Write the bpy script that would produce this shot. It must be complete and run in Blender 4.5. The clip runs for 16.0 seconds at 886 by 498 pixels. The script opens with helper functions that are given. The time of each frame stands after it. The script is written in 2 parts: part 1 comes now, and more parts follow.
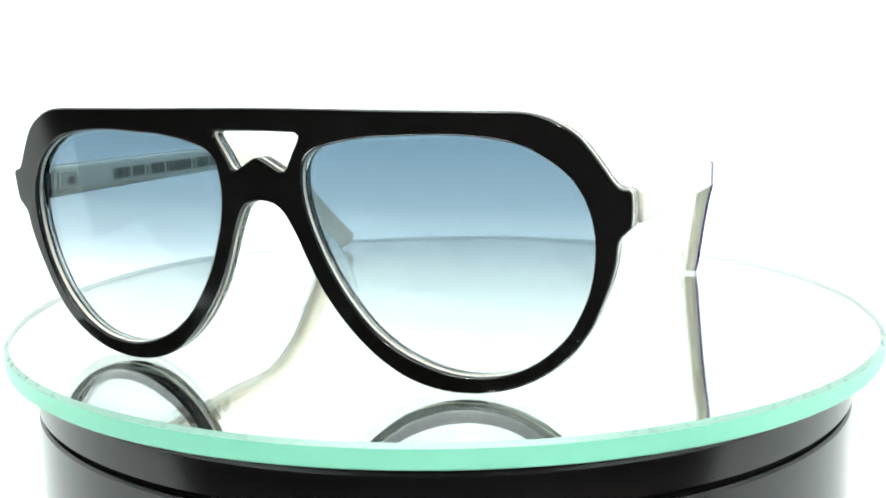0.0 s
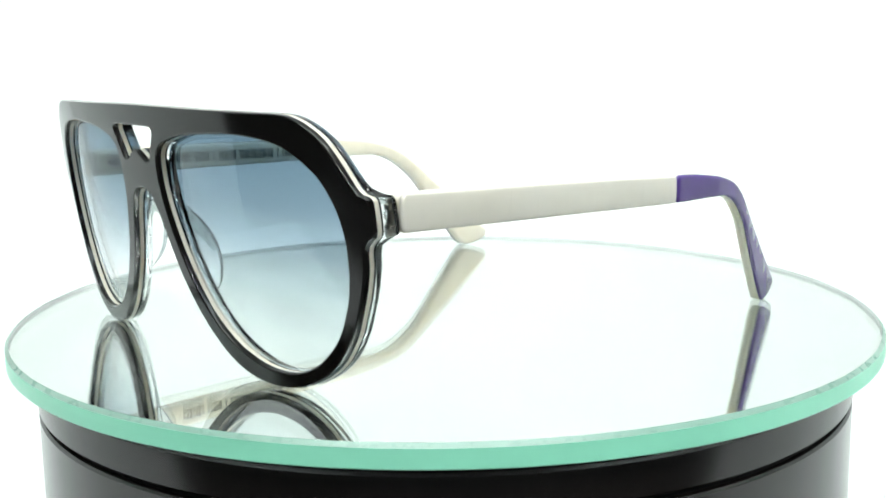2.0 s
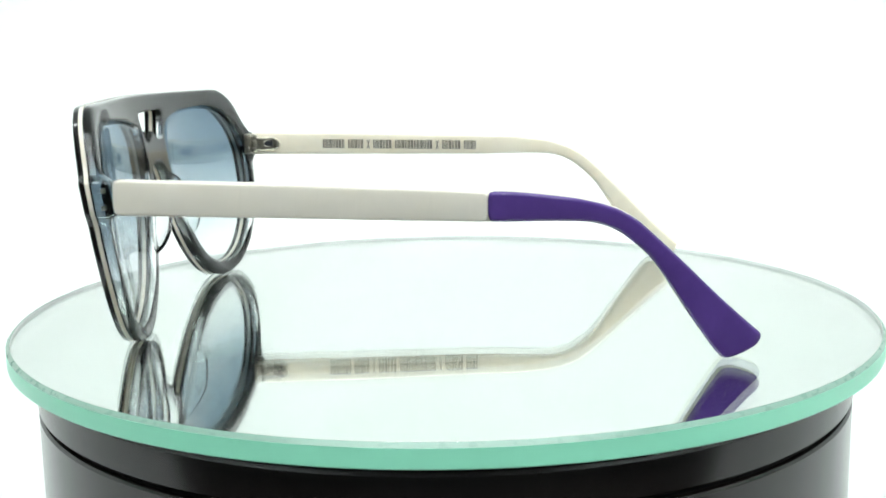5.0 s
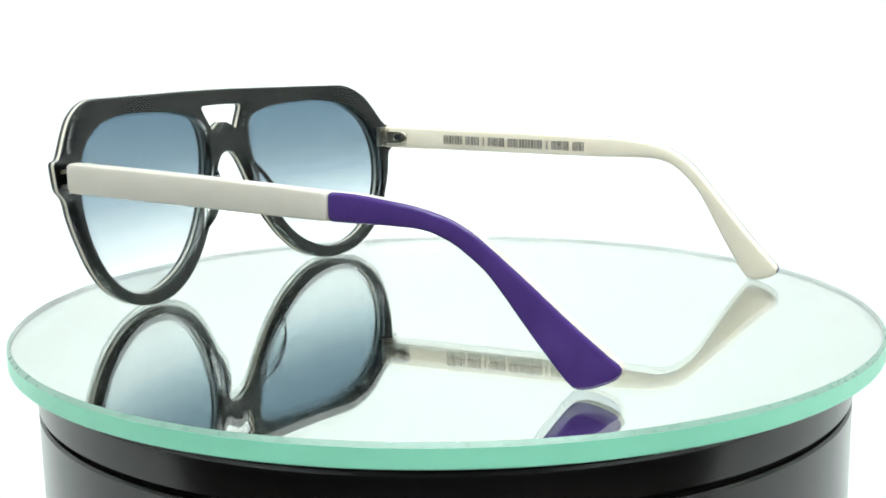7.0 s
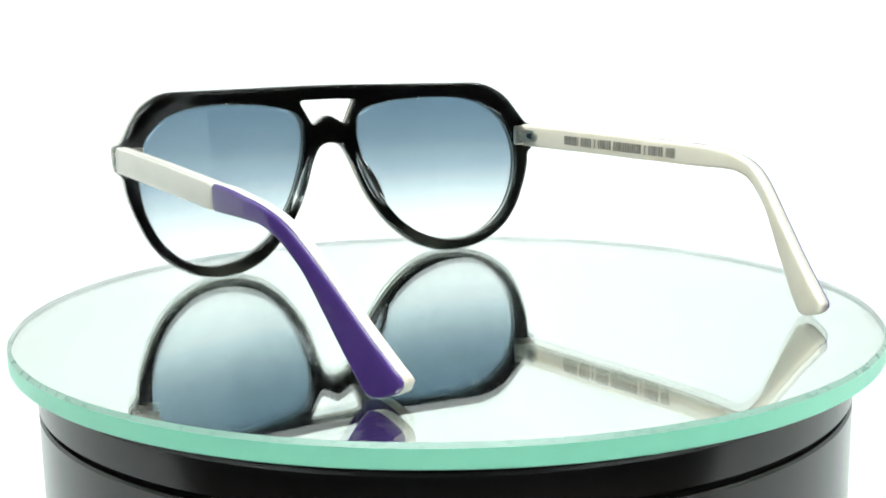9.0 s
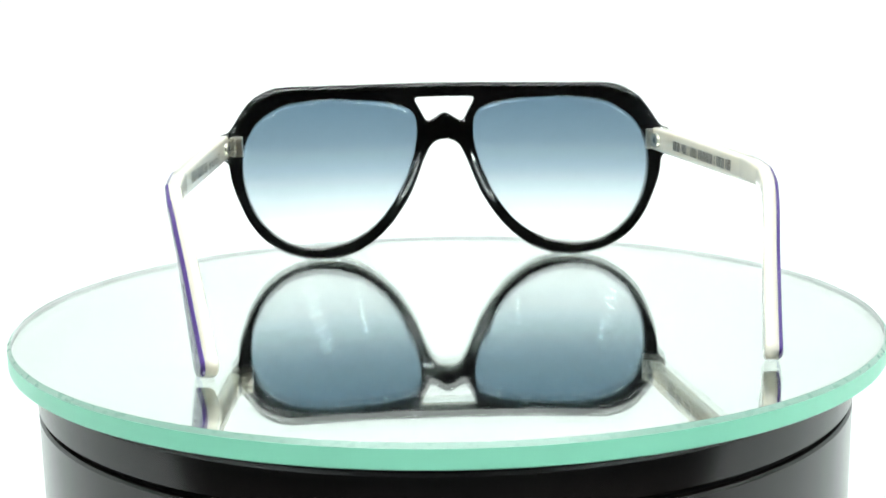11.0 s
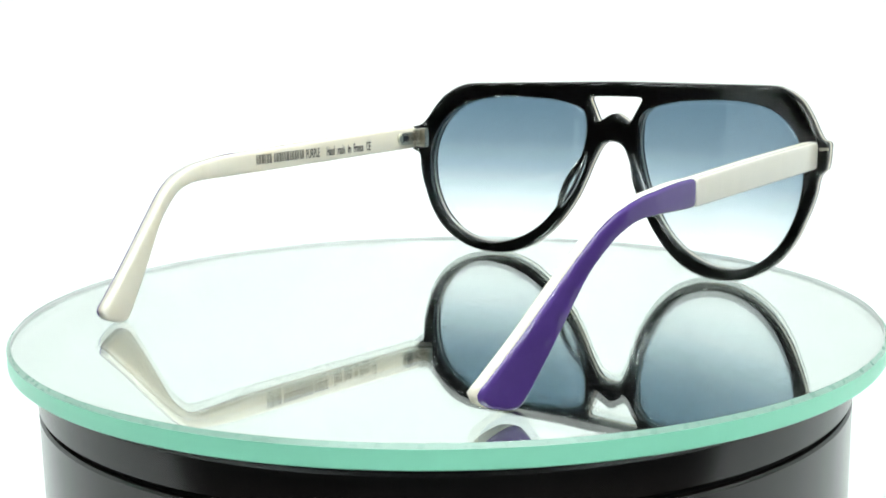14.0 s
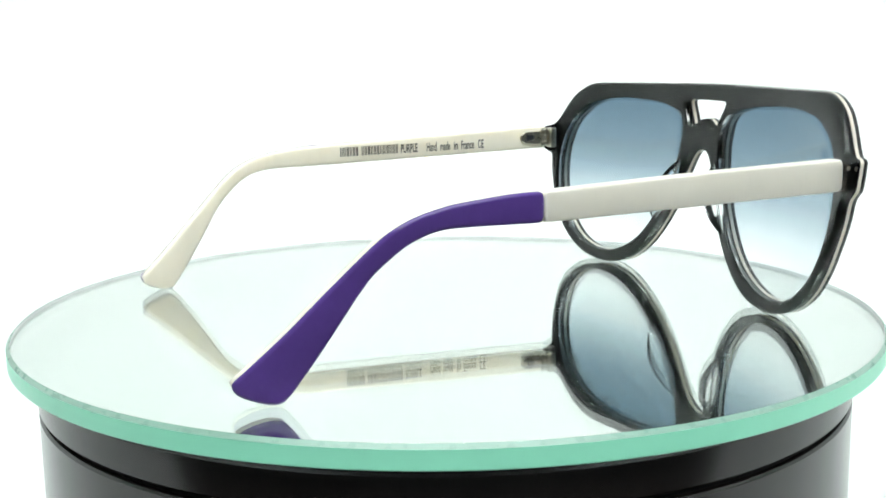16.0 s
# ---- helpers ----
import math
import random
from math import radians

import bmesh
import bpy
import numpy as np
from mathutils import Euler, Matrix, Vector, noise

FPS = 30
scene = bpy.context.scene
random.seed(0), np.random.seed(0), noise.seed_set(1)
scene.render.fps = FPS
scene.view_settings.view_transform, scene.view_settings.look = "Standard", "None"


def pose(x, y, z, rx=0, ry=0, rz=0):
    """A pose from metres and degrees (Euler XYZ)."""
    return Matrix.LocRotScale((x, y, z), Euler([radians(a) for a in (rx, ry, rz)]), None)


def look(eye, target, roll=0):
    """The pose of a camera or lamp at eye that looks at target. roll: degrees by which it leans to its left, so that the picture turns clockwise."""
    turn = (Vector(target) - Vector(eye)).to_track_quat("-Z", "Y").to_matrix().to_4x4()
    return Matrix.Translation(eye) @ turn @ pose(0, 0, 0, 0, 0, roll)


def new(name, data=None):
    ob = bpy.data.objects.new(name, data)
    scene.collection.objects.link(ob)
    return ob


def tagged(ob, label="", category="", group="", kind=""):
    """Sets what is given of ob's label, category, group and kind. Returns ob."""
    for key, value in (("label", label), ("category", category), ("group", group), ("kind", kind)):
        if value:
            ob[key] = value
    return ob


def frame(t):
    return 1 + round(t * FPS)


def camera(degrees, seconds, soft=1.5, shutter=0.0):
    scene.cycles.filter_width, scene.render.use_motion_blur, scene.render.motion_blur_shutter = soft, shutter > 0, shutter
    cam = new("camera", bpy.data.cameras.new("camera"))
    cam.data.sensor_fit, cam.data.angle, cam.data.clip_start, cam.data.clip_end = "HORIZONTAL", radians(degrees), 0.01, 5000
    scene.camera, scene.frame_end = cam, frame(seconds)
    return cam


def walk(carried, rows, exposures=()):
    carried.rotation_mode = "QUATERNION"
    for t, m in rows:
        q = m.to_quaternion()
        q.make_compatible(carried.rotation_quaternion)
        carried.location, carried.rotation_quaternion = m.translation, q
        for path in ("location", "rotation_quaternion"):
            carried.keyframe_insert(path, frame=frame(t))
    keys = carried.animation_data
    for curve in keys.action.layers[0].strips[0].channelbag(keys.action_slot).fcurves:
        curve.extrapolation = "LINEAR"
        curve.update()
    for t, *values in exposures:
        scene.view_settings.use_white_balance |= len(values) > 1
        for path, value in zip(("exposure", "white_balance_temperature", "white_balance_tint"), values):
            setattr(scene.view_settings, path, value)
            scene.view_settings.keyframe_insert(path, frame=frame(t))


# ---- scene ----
# A pair of sunglasses turns on a mirrored glass disc inside a white light tent. Lengths in the profiles are millimetres.
MM = 0.001
LENS = 42.75
EYE = (0.0, -0.304, 0.06854)
TURN = -14.0413          # degrees a second, clockwise seen from above
cam = camera(LENS, 16.0, soft=1.8)
VIEW = Matrix.Translation(EYE) @ pose(0, 0, 0, 90 - 9.981, 0, 0.018) @ pose(0, 0, 0, 0, 0, -0.8725)
walk(cam, [(0.0, VIEW), (16.0, VIEW)], exposures=[(0.0, 0.58), (0.5, 0.47), (1.0, 0.34), (1.5, 0.23), (2.5, 0.13), (4.0, 0.03), (8.0, 0.11), (11.5, 0.19), (13.0, 0.15), (16.0, 0.08)])


# ---- light ----
world = bpy.data.worlds.new("dim_studio")
world.use_nodes = True
scene.world = world
world.node_tree.nodes["Background"].inputs[0].default_value = (0.9, 0.96, 1.0, 1)
world.node_tree.nodes["Background"].inputs[1].default_value = 0.04


def lamp(name, m, sx, sy, watts, colour, spread=180):
    data = bpy.data.lights.new(name, "AREA")
    data.shape, data.size, data.size_y, data.energy, data.color = "RECTANGLE", sx, sy, watts, colour
    data.spread = radians(spread)
    ob = new(name, data)
    ob.matrix_world = m
    return tagged(ob, "unseen area light added under the light tent top", "lamp")


COOL = (0.935, 1.0, 0.985)
# unseen area lights added under the tent top; the second brightens the low backdrop
lamp("added_light", look((0, -0.19, 0.535), (0, -0.15, 0)), 0.56, 0.40, 4.9, COOL)
lamp("added_light", look((0, 0.16, 0.535), (0, 0.36, -0.06)), 0.6, 0.08, 0.68, COOL, 80)
lamp("added_light", look((-0.34, 0.08, 0.535), (-0.30, 0.08, 0)), 0.06, 0.36, 0.58, COOL)
lamp("added_light", look((0.34, 0.08, 0.535), (0.30, 0.08, 0)), 0.06, 0.36, 0.58, COOL)


# ---- materials ----
def material(name):
    m = bpy.data.materials.new(name)
    m.use_nodes = True
    return m, m.node_tree.nodes, m.node_tree.links, m.node_tree.nodes["Principled BSDF"]


def noise_node(nodes, links, scale, detail=4.0, rough=0.6, object_space=True):
    c = nodes.new("ShaderNodeTexCoord")
    n = nodes.new("ShaderNodeTexNoise")
    n.inputs["Scale"].default_value, n.inputs["Detail"].default_value, n.inputs["Roughness"].default_value = scale, detail, rough
    links.new(c.outputs["Object"], n.inputs["Vector"])
    return n


def ramp(nodes, links, source, stops):
    r = nodes.new("ShaderNodeValToRGB")
    e = r.color_ramp.elements
    while len(e) < len(stops):
        e.new(0.5)
    for k, (p, c) in zip(e, stops):
        k.position, k.color = p, (*c, 1) if len(c) == 3 else c
    links.new(source, r.inputs[0])
    return r


def surface(name, colour, rough, vary=0.06, scale=300.0, bump=0.02, coat=0.0, metal=0.0, fine=2500.0, ior=1.5, milky=0.0):
    """A plain surface with faint variation at two scales in colour, gloss and relief."""
    m, n, l, b = material(name)
    big, small = noise_node(n, l, scale), noise_node(n, l, fine, 2.0)
    lo, hi = [c * (1 - vary) for c in colour], [min(1, c * (1 + vary)) for c in colour]
    r = ramp(n, l, big.outputs["Fac"], [(0.3, lo), (0.7, hi)])
    l.new(r.outputs[0], b.inputs["Base Color"])
    g = ramp(n, l, small.outputs["Fac"], [(0.3, (rough * 0.8,) * 3), (0.75, (rough * 1.25,) * 3)])
    l.new(g.outputs[0], b.inputs["Roughness"])
    if bump:
        k = n.new("ShaderNodeBump")
        k.inputs["Strength"].default_value, k.inputs["Distance"].default_value = bump, 0.0002
        l.new(small.outputs["Fac"], k.inputs["Height"])
        l.new(k.outputs[0], b.inputs["Normal"])
    b.inputs["Metallic"].default_value, b.inputs["IOR"].default_value = metal, ior
    b.inputs["Coat Weight"].default_value, b.inputs["Coat Roughness"].default_value = coat, 0.03
    b.inputs["Subsurface Weight"].default_value, b.inputs["Subsurface Scale"].default_value = milky, 0.003
    b.inputs["Subsurface Radius"].default_value = (1.0, 0.95, 0.85)
    return m


def clear(name, colour, ior, rough=0.0):
    m, n, l, b = material(name)
    b.inputs["Base Color"].default_value = (*colour, 1)
    b.inputs["Transmission Weight"].default_value, b.inputs["IOR"].default_value = 1.0, ior
    b.inputs["Roughness"].default_value = rough
    return m


def dust_haze(m, amount):
    """A thin uneven film of pale dust over a clear material, added to haze its reflections."""
    n, l = m.node_tree.nodes, m.node_tree.links
    d, mix = n.new("ShaderNodeBsdfDiffuse"), n.new("ShaderNodeMixShader")
    d.inputs[0].default_value = (0.85, 0.87, 0.86, 1)
    r = ramp(n, l, noise_node(n, l, 45.0).outputs["Fac"], [(0.3, (amount * 0.7,) * 3), (0.75, (amount * 1.4,) * 3)])
    l.new(r.outputs[0], mix.inputs[0])
    l.new(n["Principled BSDF"].outputs[0], mix.inputs[1])
    l.new(d.outputs[0], mix.inputs[2])
    l.new(mix.outputs[0], n["Material Output"].inputs[0])
    return m


def lens_tint(name):
    """Blue-grey gradient tint that fades to clear towards the bottom, with the gloss of a lens on top."""
    m, n, l, b = material(name)
    n.remove(b)
    c, s = n.new("ShaderNodeTexCoord"), n.new("ShaderNodeSeparateXYZ")
    l.new(c.outputs["Object"], s.inputs[0])
    k = n.new("ShaderNodeMapRange")
    k.inputs["From Min"].default_value, k.inputs["From Max"].default_value = 0.003, 0.053
    l.new(s.outputs["Z"], k.inputs["Value"])
    r = ramp(n, l, k.outputs[0], [(0.0, (0.955, 0.97, 0.97)), (0.15, (0.915, 0.935, 0.945)), (0.33, (0.785, 0.83, 0.855)), (0.52, (0.57, 0.64, 0.69)), (0.71, (0.425, 0.505, 0.565)), (0.95, (0.345, 0.435, 0.505))])
    t, g, mix, f = n.new("ShaderNodeBsdfTransparent"), n.new("ShaderNodeBsdfGlossy"), n.new("ShaderNodeMixShader"), n.new("ShaderNodeLayerWeight")
    l.new(r.outputs[0], t.inputs[0])
    g.inputs["Roughness"].default_value = 0.0
    p, a = n.new("ShaderNodeMath"), n.new("ShaderNodeMath")
    p.operation, p.inputs[1].default_value = "POWER", 5.0
    a.operation, a.inputs[1].default_value, a.inputs[2].default_value = "MULTIPLY_ADD", 0.9, 0.033
    l.new(f.outputs["Facing"], p.inputs[0])
    l.new(p.outputs[0], a.inputs[0])
    l.new(a.outputs[0], mix.inputs[0])
    l.new(t.outputs[0], mix.inputs[1])
    l.new(g.outputs[0], mix.inputs[2])
    l.new(mix.outputs[0], n["Material Output"].inputs[0])
    return m


def glow(name, colour, strength):
    m, n, l, b = material(name)
    b.inputs["Base Color"].default_value = (0.9, 0.9, 0.9, 1)
    b.inputs["Emission Color"].default_value, b.inputs["Emission Strength"].default_value = (*colour, 1), strength
    return m


BLACK = surface("polished_black_acetate", (0.006, 0.0055, 0.005), 0.1, 0.3, 60, 0.0)
DARK = surface("black_acetate_under_crystal", (0.003, 0.003, 0.003), 0.4, 0.3, 60, 0.0, ior=1.0)
WHITE = surface("white_acetate", (0.885, 0.82, 0.69), 0.07, 0.02, 120, 0.01, milky=0.6)
PURPLE = surface("purple_acetate", (0.088, 0.047, 0.23), 0.06, 0.08, 90, 0.01)
CRYSTAL = clear("crystal_acetate", (0.97, 0.985, 0.985), 1.45, 0.0)
TINT = lens_tint("gradient_lens")
STEEL = surface("hinge_metal", (0.55, 0.52, 0.44), 0.3, 0.15, 500, 0.05, metal=1.0)
PRINT_SHADE = surface("dark_print_and_shade", (0.015, 0.017, 0.02), 0.5, 0.1, 800, 0.0)
TENT = surface("white_tent_cloth", (0.86, 0.88, 0.87), 0.85, 0.012, 6, 0.02, fine=700)
GLASS = dust_haze(clear("clear_green_glass", (0.967, 1.0, 0.98), 1.5), 0.003)
SILVER, _n, _l, _b = material("mirror_silver")
_b.inputs["Base Color"].default_value, _b.inputs["Metallic"].default_value, _b.inputs["Roughness"].default_value = (0.975, 0.99, 0.982, 1), 1.0, 0.0
# green of the glass, brightened in colour for the light carried inside it
EDGE = surface("ground_green_glass_edge", (0.36, 0.94, 0.68), 0.35, 0.03, 60, 0.0, fine=400, ior=1.6)
GLOSS = surface("glossy_black_plastic", (0.009, 0.007, 0.006), 0.17, 0.3, 40, 0.01)
GAP = surface("matt_black_gap", (0.004, 0.004, 0.004), 0.8, 0.2, 100, 0.0)
# paler copy of the edge: light passing through it is put into the colour
CORE = surface("lit_glass_edge", (0.86, 0.92, 0.90), 0.4, 0.03, 120, 0.02)
# colour darkened to stand in for the dark that clear glass refracts here
CHAMFER = surface("ground_glass_chamfer", (0.25, 0.42, 0.34), 0.3, 0.05, 60, 0.0, fine=400)
LED = glow("led_chip", (0.95, 1.0, 1.0), 420.0)
TABLE = surface("dark_laminate", (0.03, 0.03, 0.032), 0.5, 0.15, 30, 0.05)
WALL = surface("dim_wall_paint", (0.18, 0.18, 0.18), 0.8, 0.08, 4, 0.05, fine=200)
ALU = surface("led_board", (0.75, 0.76, 0.76), 0.4, 0.05, 60, 0.02)


# ---- building helpers ----
def mesh_of(name, bm, mat, smooth=True):
    me = bpy.data.meshes.new(name)
    bmesh.ops.recalc_face_normals(bm, faces=bm.faces)
    if bm.calc_volume(signed=True) < 0:
        bmesh.ops.reverse_faces(bm, faces=bm.faces)
    for f in bm.faces:
        f.smooth = smooth
    bm.to_mesh(me)
    bm.free()
    me.materials.append(mat)
    return me


def part(name, bm, mat, parent, label="", smooth=True):
    ob = new(name, mesh_of(name, bm, mat, smooth))
    ob.parent = parent
    return tagged(ob, label)


def spline(knots, step=1.0, closed=True):
    """A smooth curve through the knots, about step apart. A knot with a third value is a corner."""
    n, out = len(knots), []
    for i in range(n if closed else n - 1):
        p = [Vector(knots[(i + k) % n][:2]) if closed else Vector(knots[min(max(i + k, 0), n - 1)][:2]) for k in (-1, 0, 1, 2)]
        d = (p[2] - p[1]).length
        a = Vector((0, 0)) if len(knots[i]) > 2 else (p[2] - p[0]) * (d / max((p[1] - p[0]).length + d, 1e-6))
        b = Vector((0, 0)) if len(knots[(i + 1) % n]) > 2 else (p[3] - p[1]) * (d / max((p[3] - p[2]).length + d, 1e-6))
        for j in range(max(1, round(d / step))):
            t = j / max(1, round(d / step))
            out.append(p[1] * (2 * t**3 - 3 * t**2 + 1) + a * (t**3 - 2 * t**2 + t) + p[2] * (3 * t**2 - 2 * t**3) + b * (t**3 - t**2))
    return out


def area(loop):
    return sum(a.x * b.y - b.x * a.y for a, b in zip(loop, loop[1:] + loop[:1])) / 2


def inset(loop, amount, hole):
    """The loop moved into the material, by one amount or by one for each point."""
    amounts = amount if isinstance(amount, list) else [amount] * len(loop)
    side = (1 if area(loop) > 0 else -1) * (-1 if hole else 1)
    out = []
    for i, p in enumerate(loop):
        t = loop[(i + 1) % len(loop)] - loop[i - 1]
        out.append(p + Vector((-t.y, t.x)).normalized() * amounts[i] * side)
    return out


def slab(loops, d0, d1, place, b0=0.3, b1=0.3, front=True, back=True, grow=0.0, cuts=(), soft=False, wide=None):
    """A plate cut to the loops (the first is the outline, the others are holes), from depth d0 to d1, with rounded edges b0 and b1.
    place(u, v, d) gives the point in metres; wide(p) stretches the outline's back edge inwards to a broad milled slope."""
    bm = bmesh.new()
    caps = [[], []]
    for k, loop in enumerate(loops):
        if grow:
            loop = inset(loop, -grow, k > 0)
        round1 = b1 * 0.55 if wide and k > 0 else b1
        n0, n1 = (4 if b0 > 0.5 else 2), (4 if round1 > 0.5 else 2)
        arc = [(b0 * (1 - math.sin(radians(90 * i / n0))), d0 + b0 * (1 - math.cos(radians(90 * i / n0)))) for i in range(n0 + 1)] if b0 > 0 else [(0, d0)]
        end = [(round1 * (1 - math.cos(radians(90 * i / n1))), d1 - round1 * (1 - math.sin(radians(90 * i / n1)))) for i in range(n1 + 1)] if round1 > 0 else [(0, d1)]
        rows = arc + (end if end[0] != arc[-1] else end[1:])
        rings = []
        for i, (off, d) in enumerate(rows):
            far = [off * wide(p) for p in loop] if wide and k == 0 and i >= len(rows) - len(end) else off
            rings.append([bm.verts.new((p.x, p.y, d)) for p in inset(loop, far, k > 0)])
        for r0, r1 in zip(rings, rings[1:]):
            for i in range(len(r0)):
                j = (i + 1) % len(r0)
                bm.faces.new((r0[i], r0[j], r1[j], r1[i]))
        caps[0].append(rings[0])
        caps[1].append(rings[-1])
    for use, rings in zip((front, back), caps):
        edges = [bm.edges.get((r[i], r[(i + 1) % len(r)])) for r in rings for i in range(len(r))]
        for e in edges:
            e.smooth = soft
        if use:
            bmesh.ops.triangle_fill(bm, use_beauty=True, use_dissolve=False, edges=edges)
    for u in cuts:
        bmesh.ops.bisect_plane(bm, geom=bm.verts[:] + bm.edges[:] + bm.faces[:], plane_co=(u, 0, 0), plane_no=(1, 0, 0))
    for v in bm.verts:
        v.co = place(*v.co)
    return bm


def box(x0, x1, y0, y1, z0, z1, bevel=0.0, bm=None):
    bm = bm or bmesh.new()
    made = bmesh.ops.create_cube(bm, size=1.0, matrix=Matrix.Translation(((x0 + x1) / 2, (y0 + y1) / 2, (z0 + z1) / 2)) @ Matrix.Diagonal((x1 - x0, y1 - y0, z1 - z0, 1)))
    if bevel:
        edges = list({e for v in made["verts"] for e in v.link_edges})
        bmesh.ops.bevel(bm, geom=edges, offset=bevel, segments=2, affect="EDGES", profile=0.6)
    return bm


def lathe(profile, steps=160, closed=False):
    """A body of revolution about z from (radius, height) pairs, in millimetres."""
    bm = bmesh.new()
    rings = []
    for r, z in profile:
        if r < 1e-6:
            rings.append([bm.verts.new((0, 0, z * MM))])
        else:
            rings.append([bm.verts.new((r * MM * math.cos(2 * math.pi * i / steps), r * MM * math.sin(2 * math.pi * i / steps), z * MM)) for i in range(steps)])
    pairs = list(zip(rings, rings[1:])) + ([(rings[-1], rings[0])] if closed else [])
    for a, b in pairs:
        for i in range(steps):
            j = (i + 1) % steps
            if len(a) == 1 and len(b) > 1:
                bm.faces.new((a[0], b[i], b[j]))
            elif len(b) == 1 and len(a) > 1:
                bm.faces.new((a[i], a[j], b[0]))
            elif len(a) > 1:
                bm.faces.new((a[i], a[j], b[j], b[i]))
    return bm


def sharpen(bm, degrees=35):
    for e in bm.edges:
        if len(e.link_faces) == 2 and e.calc_face_angle(0) > radians(degrees):
            e.smooth = False
    return bm


def crisp(bm, degrees=35):
    bmesh.ops.recalc_face_normals(bm, faces=bm.faces)
    return sharpen(bm, degrees)


# ---- the light tent ----
def tent():
    def panel(name, bm, label):
        ob = new(name, mesh_of(name, crisp(bm), TENT))
        return tagged(ob, label, "light tent", kind="structure")
    # floor and back are one swept sheet with a wide curve between them
    bm = bmesh.new()
    prof = [(-0.15, -0.085), (0.17, -0.085)] + [(0.17 + 0.28 * math.sin(a), 0.195 - 0.28 * math.cos(a)) for a in [radians(5 * k) for k in range(1, 18)]] + [(0.45, 0.195), (0.45, 0.54)]
    rows = [[bm.verts.new((x, y, z)) for y, z in prof] for x in (-0.42, 0.42)]
    under = [[bm.verts.new((x, y + 0.012, z - 0.012)) for y, z in prof] for x in (-0.42, 0.42)]
    for i in range(len(prof) - 1):
        bm.faces.new((rows[0][i], rows[0][i + 1], rows[1][i + 1], rows[1][i]))
        bm.faces.new((under[0][i], under[1][i], under[1][i + 1], under[0][i + 1]))
        for s in (0, 1):
            bm.faces.new((rows[s][i], under[s][i], under[s][i + 1], rows[s][i + 1]))
    for i in (0, -1):
        bm.faces.new((rows[0][i], rows[1][i], under[1][i], under[0][i]))
    panel("backdrop", bm, "seamless white cloth sweep of a light tent")
    panel("wall_west", box(-0.432, -0.42, -0.03, 0.47, -0.1, 0.55), "white cloth side of a light tent")
    panel("wall_east", box(0.42, 0.432, -0.13, 0.47, -0.1, 0.55), "white cloth side of a light tent")
    panel("ceiling", box(-0.432, 0.432, -0.56, 0.47, 0.54, 0.552), "white cloth top of a light tent")


tent()


def room():
    """The dim room round the tent: a dark table top, floor, walls and ceiling."""
    def panel(name, bm, mat, label):
        return tagged(new(name, mesh_of(name, crisp(bm), mat)), label, "room", kind="structure")
    panel("table_top", box(-0.9, 0.9, -0.75, 0.75, -0.14, -0.098, 0.003), TABLE, "dark grey laminate table top")
    panel("floor", box(-2.2, 2.2, -2.2, 2.2, -0.9, -0.85), WALL, "dim grey floor")
    panel("wall_north", box(-2.2, 2.2, 2.15, 2.2, -0.85, 1.7), WALL, "dim grey room wall")
    panel("wall_south", box(-2.2, 2.2, -2.2, -2.15, -0.85, 1.7), WALL, "dim grey room wall")
    panel("wall_left", box(-2.2, -2.15, -2.15, 2.15, -0.85, 1.7), WALL, "dim grey room wall")
    panel("wall_right", box(2.15, 2.2, -2.15, 2.15, -0.85, 1.7), WALL, "dim grey room wall")
    panel("room_ceiling", box(-2.2, 2.2, -2.2, 2.2, 1.7, 1.75), WALL, "dim grey room ceiling")


room()


def led_bar(x, columns):
    """A long board with rows of small LED chips, fixed under the tent's top and jutting out over its open front."""
    bar = tagged(new("led_bar"), "aluminium bar with rows of white LED chips under the tent top", "lamp", "LED bars of the light tent")
    bar.location = (x, -0.62, 0.533)
    w = 0.006 * columns + 0.006
    part("board", crisp(box(-w, w, -0.15, 0.15, 0.0, 0.007, 0.001)), ALU, bar)
    chip = mesh_of("led_chip", crisp(box(-0.0026, 0.0026, -0.0026, 0.0026, -0.0022, 0.0, 0.0006)), LED)
    for i in range(columns):
        for j in range(13):
            ob = new("led_chip", chip)
            ob.parent = bar
            ob.location = ((i - (columns - 1) / 2) * 0.013, (j - 6) * 0.022, 0)
    return bar


for bar_x, columns in ((0.105, 1), (0.26, 3), (-0.20, 2)):
    led_bar(bar_x, columns)


# ---- the turntable ----
def turntable():
    base = tagged(new("turntable"), "glossy black round turntable with a seam round its drum", "turntable")
    part("drum", crisp(lathe([(0, -97.5), (105.2, -97.5), (106.2, -96.5), (106.5, -36.5), (106.5, -18.4), (105.9, -17.9), (0, -17.9)])), GLOSS, base, "glossy black lower drum")
    part("neck", crisp(lathe([(0, -18.0), (104.8, -18.0), (104.8, -16.4), (0, -16.4)])), GAP, base, "matt black gap under the rim")
    part("rim", crisp(lathe([(0, -16.5), (106.0, -16.4), (106.6, -15.9), (106.6, -8.8), (106.1, -8.2), (104.4, -8.0), (104.4, -5.6), (0, -5.6)])), GLOSS, base, "glossy black turning rim")
    return base


turntable()


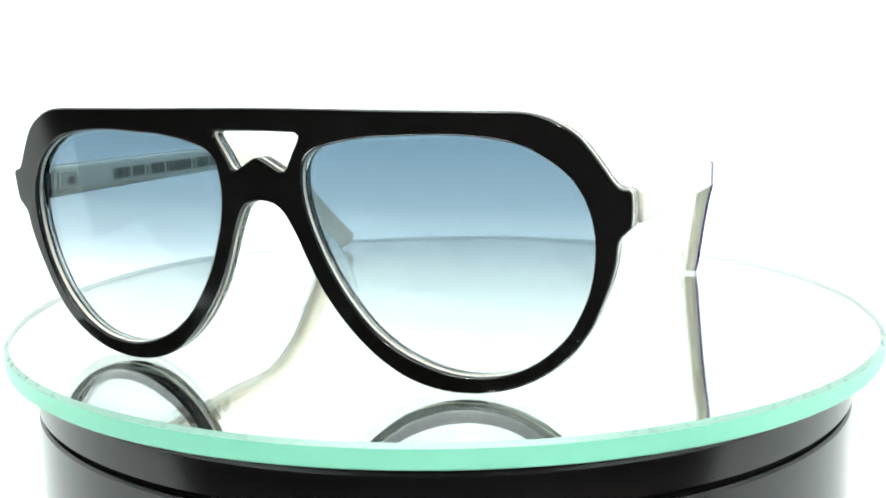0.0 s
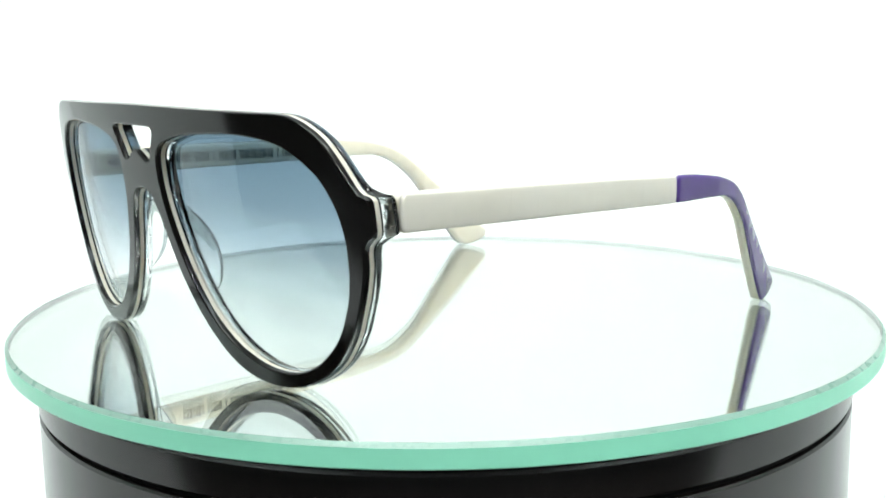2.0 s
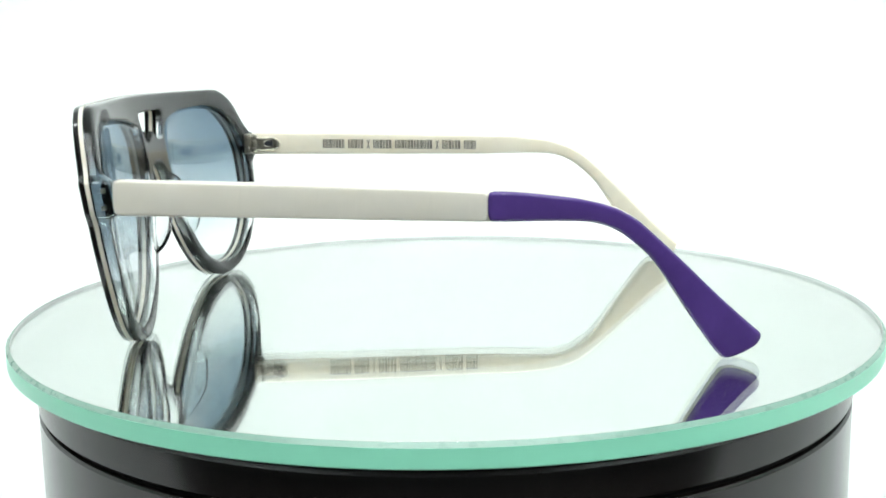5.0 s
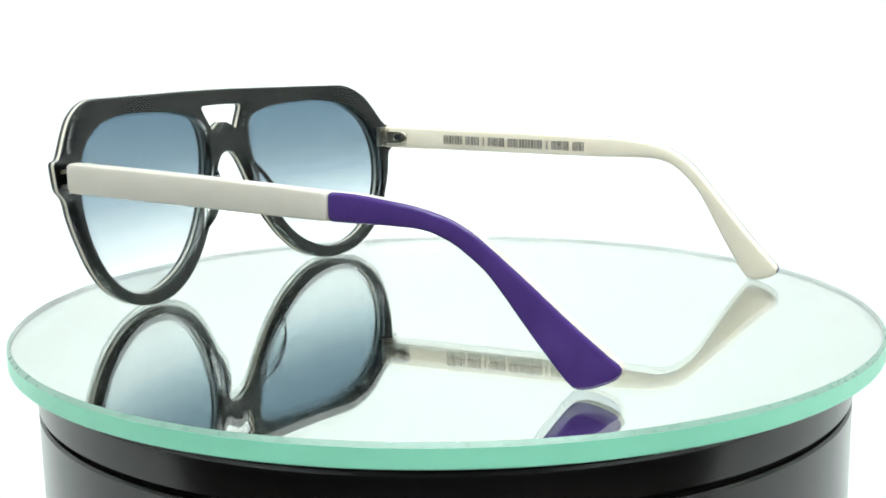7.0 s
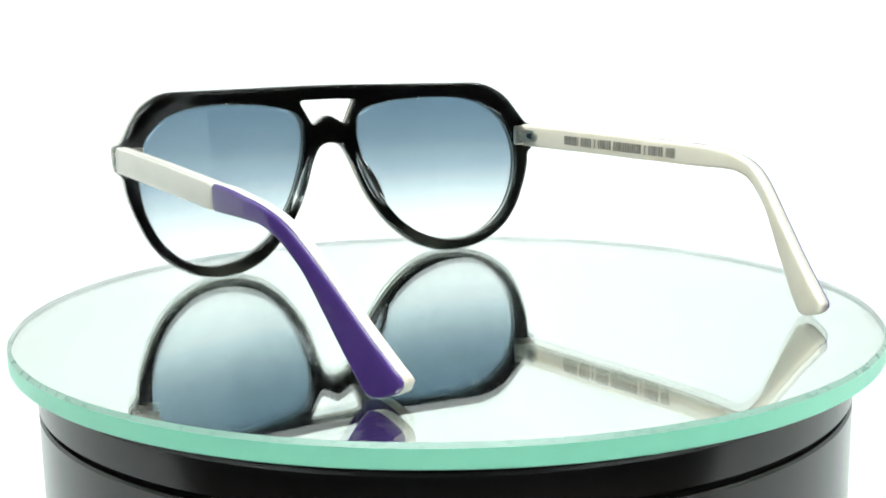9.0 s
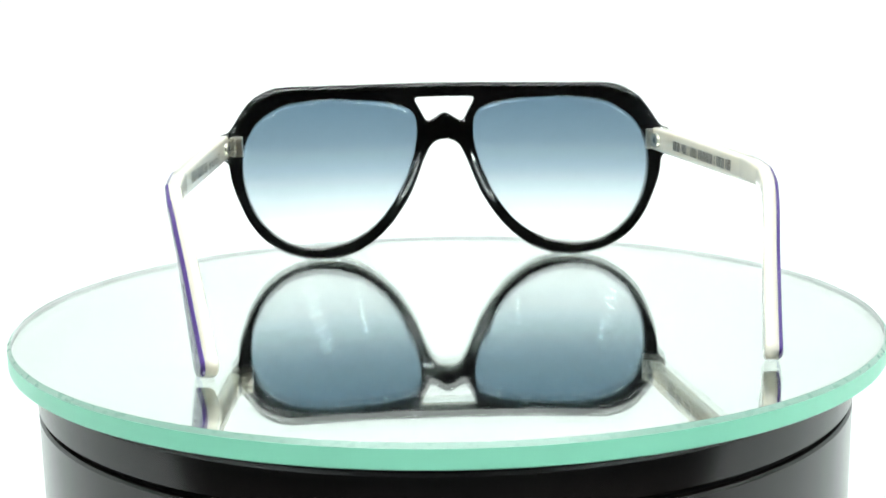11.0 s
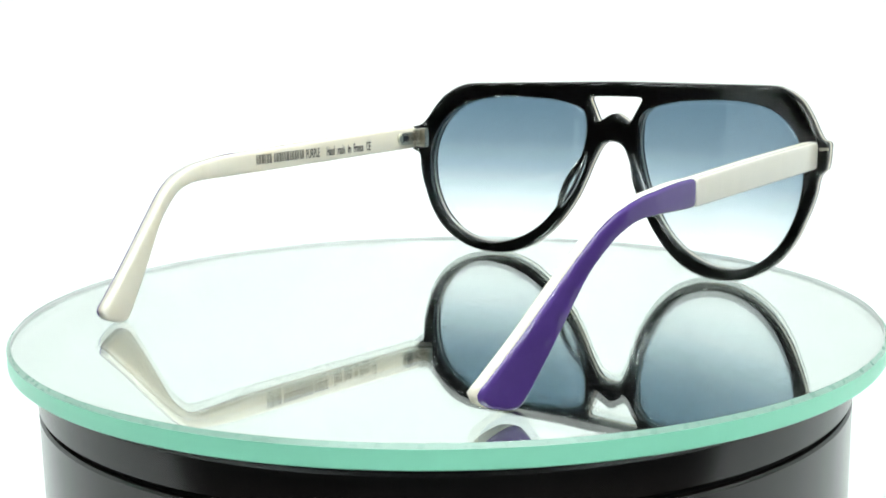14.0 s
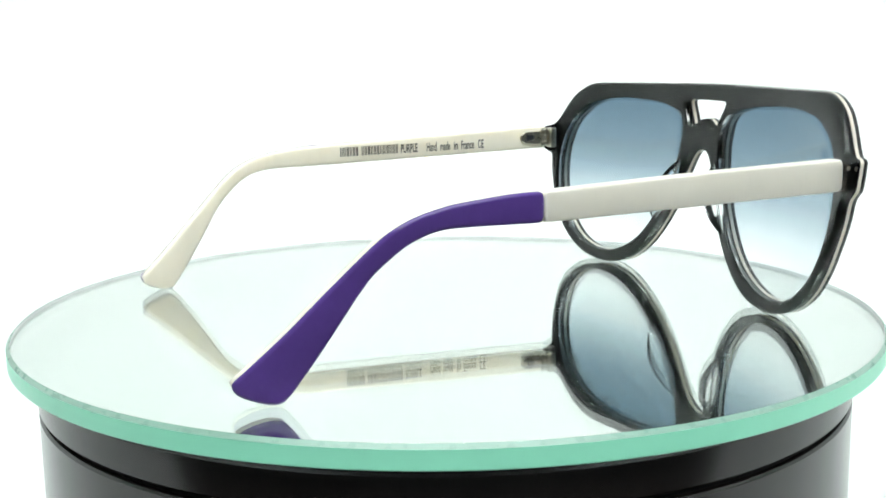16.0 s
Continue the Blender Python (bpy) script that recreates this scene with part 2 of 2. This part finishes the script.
def glass_disc():
    disc = tagged(new("glass_disc"), "round mirrored glass plate with a green ground edge", "glass plate")
    R = 113.4
    part("glass", crisp(lathe([(0, 0), (R - 0.92, 0), (R - 0.45, -0.52), (R - 0.45, -4.96), (0, -4.96)])), GLASS, disc, "clear glass over the mirror")
    part("silvering", crisp(lathe([(0, -5.0), (R - 0.92, -5.0), (R - 0.92, -5.05), (0, -5.05)])), SILVER, disc, "silver mirror coat under the glass")
    part("chamfer", crisp(lathe([(R - 0.9, -0.02), (R - 0.02, -0.9), (R - 0.88, -0.9)], closed=True)), CHAMFER, disc, "ground chamfer of the glass, darkened for its refraction")
    part("edge", crisp(lathe([(R - 0.9, -0.92), (R, -0.92), (R, -4.7), (R - 0.4, -5.06), (R - 0.7, -5.06), (R - 0.7, -0.94)], closed=True)), EDGE, disc, "ground green glass edge")
    part("edge_core", crisp(lathe([(R - 0.93, -0.95), (R - 0.75, -0.95), (R - 0.75, -4.98), (R - 0.93, -4.98)], closed=True)), CORE, disc, "inner face of the glass edge, paled for light passing through")
    return disc


disc = glass_disc()


# ---- the sunglasses ----
HALF = [(0, 57.7), (14, 57.6), (28, 57.4), (46, 57.2), (55.8, 57.0), (59, 56.3), (62, 55.0), (65.5, 52.6), (68.3, 49.2), (70.4, 46), (71.9, 43.7),
        (73, 42.6), (74.6, 42.2), (75.2, 41.5), (75.2, 36), (74.9, 34.7), (73.9, 33.8), (72.9, 32.7), (72.4, 31), (72.2, 28.6), (71, 24), (69.2, 19.2), (67, 14.3),
        (63.5, 9.2), (60, 5.9), (55.8, 3.2), (51, 1.2), (45.5, 0.1), (40, -0.1), (34, 0.8), (28, 3.3), (22, 7.8), (17, 13.3), (12.5, 20.1), (9.6, 26.4),
        (7.8, 31.1), (6.3, 34.3), (4.9, 36.7), (3, 38.2), (0, 38.8)]
OUTLINE = spline(HALF + [(-x, z) for x, z in HALF[-2:0:-1]], 1.0)
EYE_LOOP = [(9.7, 40), (9.8, 44), (10.4, 46.8), (12.2, 48.9), (14.4, 49.9), (19, 51.1), (25, 52), (31, 52.3), (38, 52.6), (44.5, 52.4), (50, 51.8), (55.5, 50.5),
            (60, 48.1), (64, 44.7), (66.6, 40.4), (68, 35.5), (68.3, 30), (67.5, 24), (66, 19.2), (63, 13.5), (59.5, 9.6), (55.8, 6.7), (50.7, 4.4), (45.5, 3.5),
            (40.4, 3.6), (34.8, 4.9), (28.4, 7.8), (22.6, 12.4), (18.3, 17.8), (14.6, 24.1), (12, 30.3), (10.5, 35.2)]
OPEN_L = spline(EYE_LOOP, 1.2)
OPEN_R = [Vector((-p.x, p.y)) for p in OPEN_L]
KEYHOLE = spline([(9.4, 52.9), (10.2, 52.2), (8.5, 48.9), (6.8, 45.7), (6.2, 45.1), (5.3, 45.0), (3, 46.3), (0.6, 47.6), (-0.6, 47.6), (-3, 46.3), (-5.3, 45.0), (-6.2, 45.1), (-6.8, 45.7),
                  (-8.5, 48.9), (-10.2, 52.2), (-9.4, 52.9)], 0.8)
FRONT = Matrix.Translation((-0.0015, 0, 0)) @ Matrix.Rotation(-0.03, 4, "Z")   # the front sits a little askew on its temples


def on_front(x, z, d):
    """A point of the curved, slightly leaning front: d millimetres behind its black face."""
    x = x * 0.985
    y = -9.8 - 0.135 * z + 0.00195 * x * x + d
    return FRONT @ Vector((x * MM, y * MM, z * MM))


def on_back(x, z, d):
    """As on_front, with the end pieces grown back to the temples."""
    f = min(1.0, max(0.0, (abs(x) - 68.3) / 2.2))
    return on_front(x, z, d + (2.1 if x > 0 else 0.2) * f * f * (3 - 2 * f) * (1 if d > 3 else 0) * min(1, max(0, (z - 33.2) / 1.5)) * min(1, max(0, (43.6 - z) / 1.5)))


ACROSS = [k * 5.0 + 2.5 for k in range(-15, 15)]
ALONG = [5, 12, 20, 28, 36, 44, 52, 60, 68, 76, 82, 86, 90, 94, 97, 100, 103, 106, 109, 112, 115, 118, 121, 124, 127, 130, 134, 137]


def milled(p):
    """How much broader the crystal's back edge slopes towards the sides, but for the end pieces and the nose."""
    x = abs(p.x)
    ease = min(1.0, max(0.0, (x - 50) / 9))
    end = min(1.0, max(0.0, (abs(p.y - 38.2) - 6.0) / 3.5))
    return 1.0 + (1.9 if p.y > 38 else 0.75) * ease * end


def front(glasses):
    loops = [OUTLINE, OPEN_L, OPEN_R, KEYHOLE]
    part("front_layer", slab(loops, 0.0, 1.3, on_front, 0.35, 0.0, cuts=ACROSS), BLACK, glasses, "polished black acetate front")
    part("white_layer", slab(loops, 1.3, 2.3, on_front, 0.0, 0.0, front=False, back=False), WHITE, glasses, "thin white acetate layer")
    part("dark_layer", slab(loops, 2.3, 2.7, on_front, 0.0, 0.0, front=False, cuts=ACROSS), DARK, glasses, "thin black acetate layer")
    part("crystal_layer", slab(loops, 2.5, 5.0, on_back, 0.0, 1.3, grow=0.02, cuts=ACROSS, wide=milled), CRYSTAL, glasses, "clear crystal acetate back layer")


def lens(glasses, side):
    """A thin bulging lens that fills its opening."""
    loop = OPEN_L if side > 0 else OPEN_R
    c = sum(loop, Vector((0, 0))) / len(loop)
    bm = bmesh.new()
    shells = []
    for d in (2.4, 4.2):
        rings = []
        for k in range(13):
            f = 1.004 * (1 - k / 12)
            pts = [c + (p - c) * f for p in (loop if k < 12 else [c])]
            rings.append([bm.verts.new(on_front(p.x, p.y, d - 1.5 + (p - c).length_squared * 1.5 / 27.0**2)) for p in pts])
        for a, b in zip(rings, rings[1:]):
            for i in range(len(a)):
                j = (i + 1) % len(a)
                bm.faces.new((a[i], a[j], b[j], b[i]) if len(b) > 1 else (a[i], a[j], b[0]))
        shells.append(rings)
    a, b = shells[0][0], shells[1][0]
    for i in range(len(a)):
        j = (i + 1) % len(a)
        bm.faces.new((a[i], b[i], b[j], a[j]))
    return part("lens", bm, TINT, glasses, "blue gradient lens fading to clear")


def temple_sheet(side):
    top = [(0.4, 42.4), (40, 41.1), (80, 39.3), (87, 39), (93, 38.3), (99.5, 37.3), (106.6, 35.2), (111.4, 32.5), (114.7, 29.7), (123.1, 21.7), (131.5, 13.5), (138.6, 7.0), (141.0, 4.7), (140.2, 2.6),
           (136.5, 0.7), (133.5, 0.0), (131.5, 0.4), (126.5, 6.8), (122.2, 13.0), (115.2, 23.3), (110.9, 27.5), (107.1, 30.3), (102.5, 32.1), (97, 32.7), (80, 32.9), (40, 33.9), (0.4, 34.8)]
    return top


def bend(y):
    """How far the temple's outer face lies from the middle plane."""
    k = [(-10, 73.0), (3, 73.3), (82, 75.2), (97, 74.4), (106, 72.6), (114, 70.2), (122, 67.5), (130, 65.0), (141, 61.6)]
    for (a, p), (b, q) in zip(k, k[1:]):
        if y <= b:
            return p + (q - p) * (y - a) / (b - a)
    return k[-1][1]


def rise(y):
    k = [(-10, 0.0), (0, 0.0), (80, 1.0), (100, 1.4), (115, 1.2), (130, 0.3), (141, 0.0), (150, 0.0)]
    for (a, p), (b, q) in zip(k, k[1:]):
        if y <= b:
            return p + (q - p) * (y - a) / (b - a)
    return 0.0


def temple(glasses, side):
    def place(y, z, d):
        # the second temple sits a little further back and is set a little higher along its middle
        lift, back = (0.0, 0.0) if side > 0 else (rise(y), 2.1 + 0.7 * max(0.0, y - 80) / 60)
        return Vector((side * (bend(y) - d) * MM, (y + back) * MM, (z + lift) * MM))

    prof = temple_sheet(side)
    arm = [(0.4, 40.6), (0.6, 41.7), (1.4, 42.35), (2.6, 42.35)] + prof[1:-1] + [(2.6, 34.8), (1.4, 34.85), (0.6, 35.4), (0.4, 36.5)]
    arm_part = part("temple", slab([spline(arm, 1.5)], 0.95, 4.0, place, 0.0, 1.0, cuts=ALONG, soft=True), WHITE, glasses, "white acetate temple arm")
    bar = [(0.4, 40.6), (0.6, 41.7), (1.4, 42.35), (2.6, 42.35), (40, 41.1), (78.6, 39.38), (79.5, 39.1), (79.8, 38.3), (79.8, 34.0), (79.5, 33.2), (78.6, 32.95), (40, 33.9), (2.6, 34.8), (1.4, 34.85), (0.6, 35.4), (0.4, 36.5)]
    part("outer_face", slab([spline(bar, 1.5)], 0.0, 0.95, place, 0.6, 0.0, cuts=ALONG, soft=True), WHITE, arm_part, "white acetate outer face")
    tip = [(79.9, 38.2), (80.2, 39.0), (81.0, 39.3)] + prof[3:-3] + [(81.0, 32.9), (80.2, 33.2), (79.9, 34.0)]
    part("temple_tip", slab([spline(tip, 1.0)], 0.0, 0.94, place, 0.85, 0.0, cuts=ALONG, soft=True), PURPLE, arm_part, "purple acetate outer layer of the tip")


def nose_pad(glasses, side):
    """A clear swelling behind the rim where the nose sits."""
    path = spline([(7.4, 35.0), (8.6, 31.4), (10.6, 26.8), (13.4, 21.0), (17.0, 15.2)], 0.9, closed=False)
    bm, rings, n = bmesh.new(), [], 14
    for i, p in enumerate(path):
        t = (path[min(i + 1, len(path) - 1)] - path[max(i - 1, 0)]).normalized()
        out = Vector((-t.y, t.x)) * -1
        f = math.sin(math.pi * (i + 0.35) / (len(path) - 0.3)) ** 0.6
        ring = []
        for k in range(n):
            a = 2 * math.pi * k / n
            q = p - out * (1.1 - 1.25 * f * math.cos(a) + 0.8 * f * max(0.0, math.sin(a)))
            ring.append(bm.verts.new(on_front(side * q.x, q.y, 4.4 + 5.4 * f * math.sin(a) * (1 if math.sin(a) > 0 else 0.15))))
        rings.append(ring)
    for a, b in zip(rings, rings[1:]):
        for k in range(n):
            bm.faces.new((a[k], a[(k + 1) % n], b[(k + 1) % n], b[k]))
    bm.faces.new(rings[0])
    bm.faces.new(rings[-1][::-1])
    part("nose_pad", bm, CRYSTAL, glasses, "clear crystal nose pad")


def cylinder(r, z0, z1, x=0.0, y=0.0, steps=20):
    bm = lathe([(0, z0), (r * 0.85, z0), (r, z0 + r * 0.15), (r, z1 - r * 0.15), (r * 0.85, z1), (0, z1)], steps)
    bmesh.ops.translate(bm, verts=bm.verts, vec=(x * MM, y * MM, 0))
    return crisp(bm)


def hinge(glasses, side):
    """A pale metal barrel hinge let into the end piece and the temple."""
    y0, e = (1.2, 2.8) if side < 0 else (-0.4, 0.0)
    leaf = part("hinge", crisp(box(side * (64.9 + e) * MM, side * (68.6 + e) * MM, (y0 - 0.6) * MM, (y0 + 1.7) * MM, 35.2 * MM, 41.8 * MM, 0.0006)), STEEL, glasses, "pale metal barrel hinge")
    for z0, z1, r in ((35.7, 37.3, 1.15), (37.4, 39.6, 1.15), (39.7, 41.3, 1.15), (41.3, 41.7, 0.8)):
        part("barrel", cylinder(r, z0, z1, side * (68.0 + e * 0.4), y0 + 2.6), STEEL, leaf)

    def plate(y, z, d):
        return Vector((side * (69.3 - d + 0.028 * (y - y0 - 3)) * MM, y * MM, z * MM))

    y1 = y0 + 2.6
    outline = [(y1, 40.6, 0), (y1 + 6.3, 40.6), (y1 + 7.9, 39.9), (y1 + 8.5, 38.5), (y1 + 7.9, 37.1), (y1 + 6.3, 36.4), (y1, 36.4, 0)]
    slot = [(y1 + 3.7, 39.05), (y1 + 6.0, 39.05), (y1 + 6.0, 38.0), (y1 + 3.7, 38.0)]
    part("hinge_leaf", slab([spline(outline, 0.5), spline(slot, 0.4)], 0.0, 0.9, plate, 0.0, 0.25), STEEL, leaf)
    # dark box behind the hole: the shade inside the slot is put in as colour
    part("slot", crisp(box(side * 68.55 * MM, side * 69.25 * MM, (y1 + 3.0) * MM, (y1 + 6.4) * MM, 37.4 * MM, 39.7 * MM)), PRINT_SHADE, leaf, "dark box behind the hinge slot, standing in for its shade")
    for z in (40.0, 36.4):
        part("rivet", crisp(box(side * (70.2 + e) * MM, side * (72.4 + e) * MM, (y0 - 1.9) * MM, (y0 - 1.2) * MM, (z - 0.5) * MM, (z + 0.5) * MM, 0.0002)), STEEL, leaf, "metal rivet head in the clear end piece")


def word(text, height, width):
    """A word as a flat mesh from the built-in font, its lower left corner at the origin, fitted to the height of a capital and the width."""
    data = bpy.data.curves.new("word", "FONT")
    data.body = text
    data.resolution_u = 3
    data.offset = 0.018
    ob = bpy.data.objects.new("word", data)
    scene.collection.objects.link(ob)
    me = bpy.data.meshes.new_from_object(ob.evaluated_get(bpy.context.evaluated_depsgraph_get()))
    bpy.data.objects.remove(ob)
    bm = bmesh.new()
    bm.from_mesh(me)
    xs = [v.co.x for v in bm.verts]
    w = max(xs) - min(xs)
    for v in bm.verts:
        v.co = ((v.co.x - min(xs)) * width / w, v.co.y * height / 0.73, 0)
    return bm


def printing(glasses, side):
    """Small dark print on the inner face of a temple: names as plain bars, the other words in letters."""
    shift = 0.0 if side > 0 else 2.0
    if side < 0:
        start, end, z0, z1 = 26.8, 78.3, 38.2, 37.0
        runs = [("bars", 7), ("gap", 1), ("bars", 5), ("gap", 1), ("X", 1), ("gap", 1), ("bars", 6), ("gap", 1), ("bars", 12), ("gap", 1), ("X", 1), ("gap", 1), ("bars", 6), ("gap", 1), ("bars", 4)]
    else:
        start, end, z0, z1 = 74.9, 24.3, 36.8, 37.4
        runs = [("bars", 6), ("gap", 0.8), ("bars", 12), ("gap", 0.8), ("PURPLE", 6), ("gap", 2.6), ("Hand", 3.6), ("gap", 1), ("made", 3.6), ("gap", 1), ("in", 1.5), ("gap", 1), ("France", 4.8), ("gap", 1), ("C", 0.9), ("gap", 0.25), ("E", 0.9)]
    total = sum(n for _, n in runs)
    step, at, tall = (end - start) / total, start, 2.9

    def lay(bm, y):
        """Onto the inner face: the word runs along y, 0.06 mm proud."""
        sign = 1 if end > start else -1
        for v in bm.verts:
            yy = y + sign * v.co.x
            zz = z0 + (z1 - z0) * (yy - start) / (end - start) - tall / 2 + v.co.y
            v.co = Vector((side * (bend(yy - shift) - 4.1) * MM, yy * MM, zz * MM))
        return bm

    for kind, n in runs:
        if kind == "bars":
            bm = bmesh.new()
            for i in range(n):
                for a, b, c, d in ((0.08, 0.34, 0.0, 1.0), (0.58 - 0.06 * (i % 3), 0.79 - 0.04 * (i % 2), 0.0, 1.0)):
                    w = abs(step)
                    vs = [bm.verts.new(((i + x) * w, y * tall, 0)) for x, y in ((a, c), (b, c), (b, d), (a, d))]
                    bm.faces.new(vs)
            part("print_bar", lay(bm, at), PRINT_SHADE, glasses, "row of small dark printed bars", smooth=False)
        elif kind != "gap":
            part("print_word", lay(word(kind, tall, abs(step) * n * 0.92), at), PRINT_SHADE, glasses, "small dark printed word", smooth=False)
        at += step * n


def sunglasses():
    glasses = tagged(new("sunglasses"), "aviator sunglasses with black front, blue gradient lenses, white and purple temples", "sunglasses")
    front(glasses)
    for side in (1, -1):
        lens(glasses, side)
        temple(glasses, side)
        nose_pad(glasses, side)
        hinge(glasses, side)
        printing(glasses, side)
    # the pair stands off the disc's middle
    spot = Matrix.Translation((-0.04604, 0.05113, 0)) @ Matrix.Rotation(radians(-133.6), 4, "Z")
    for ob in glasses.children:
        ob.matrix_basis = spot @ ob.matrix_basis
    return glasses


glasses = sunglasses()


# ---- what turns ----
def motions():
    rows = [(t * 0.5, pose(0, 0, 0, 0, 0, TURN * (t * 0.5 - 8.0))) for t in range(33)]
    walk(glasses, rows)
    walk(disc, [(t, pose(0.0004, 0, 0) @ m @ pose(0.0002, 0.0003, 0)) for t, m in rows])


motions()
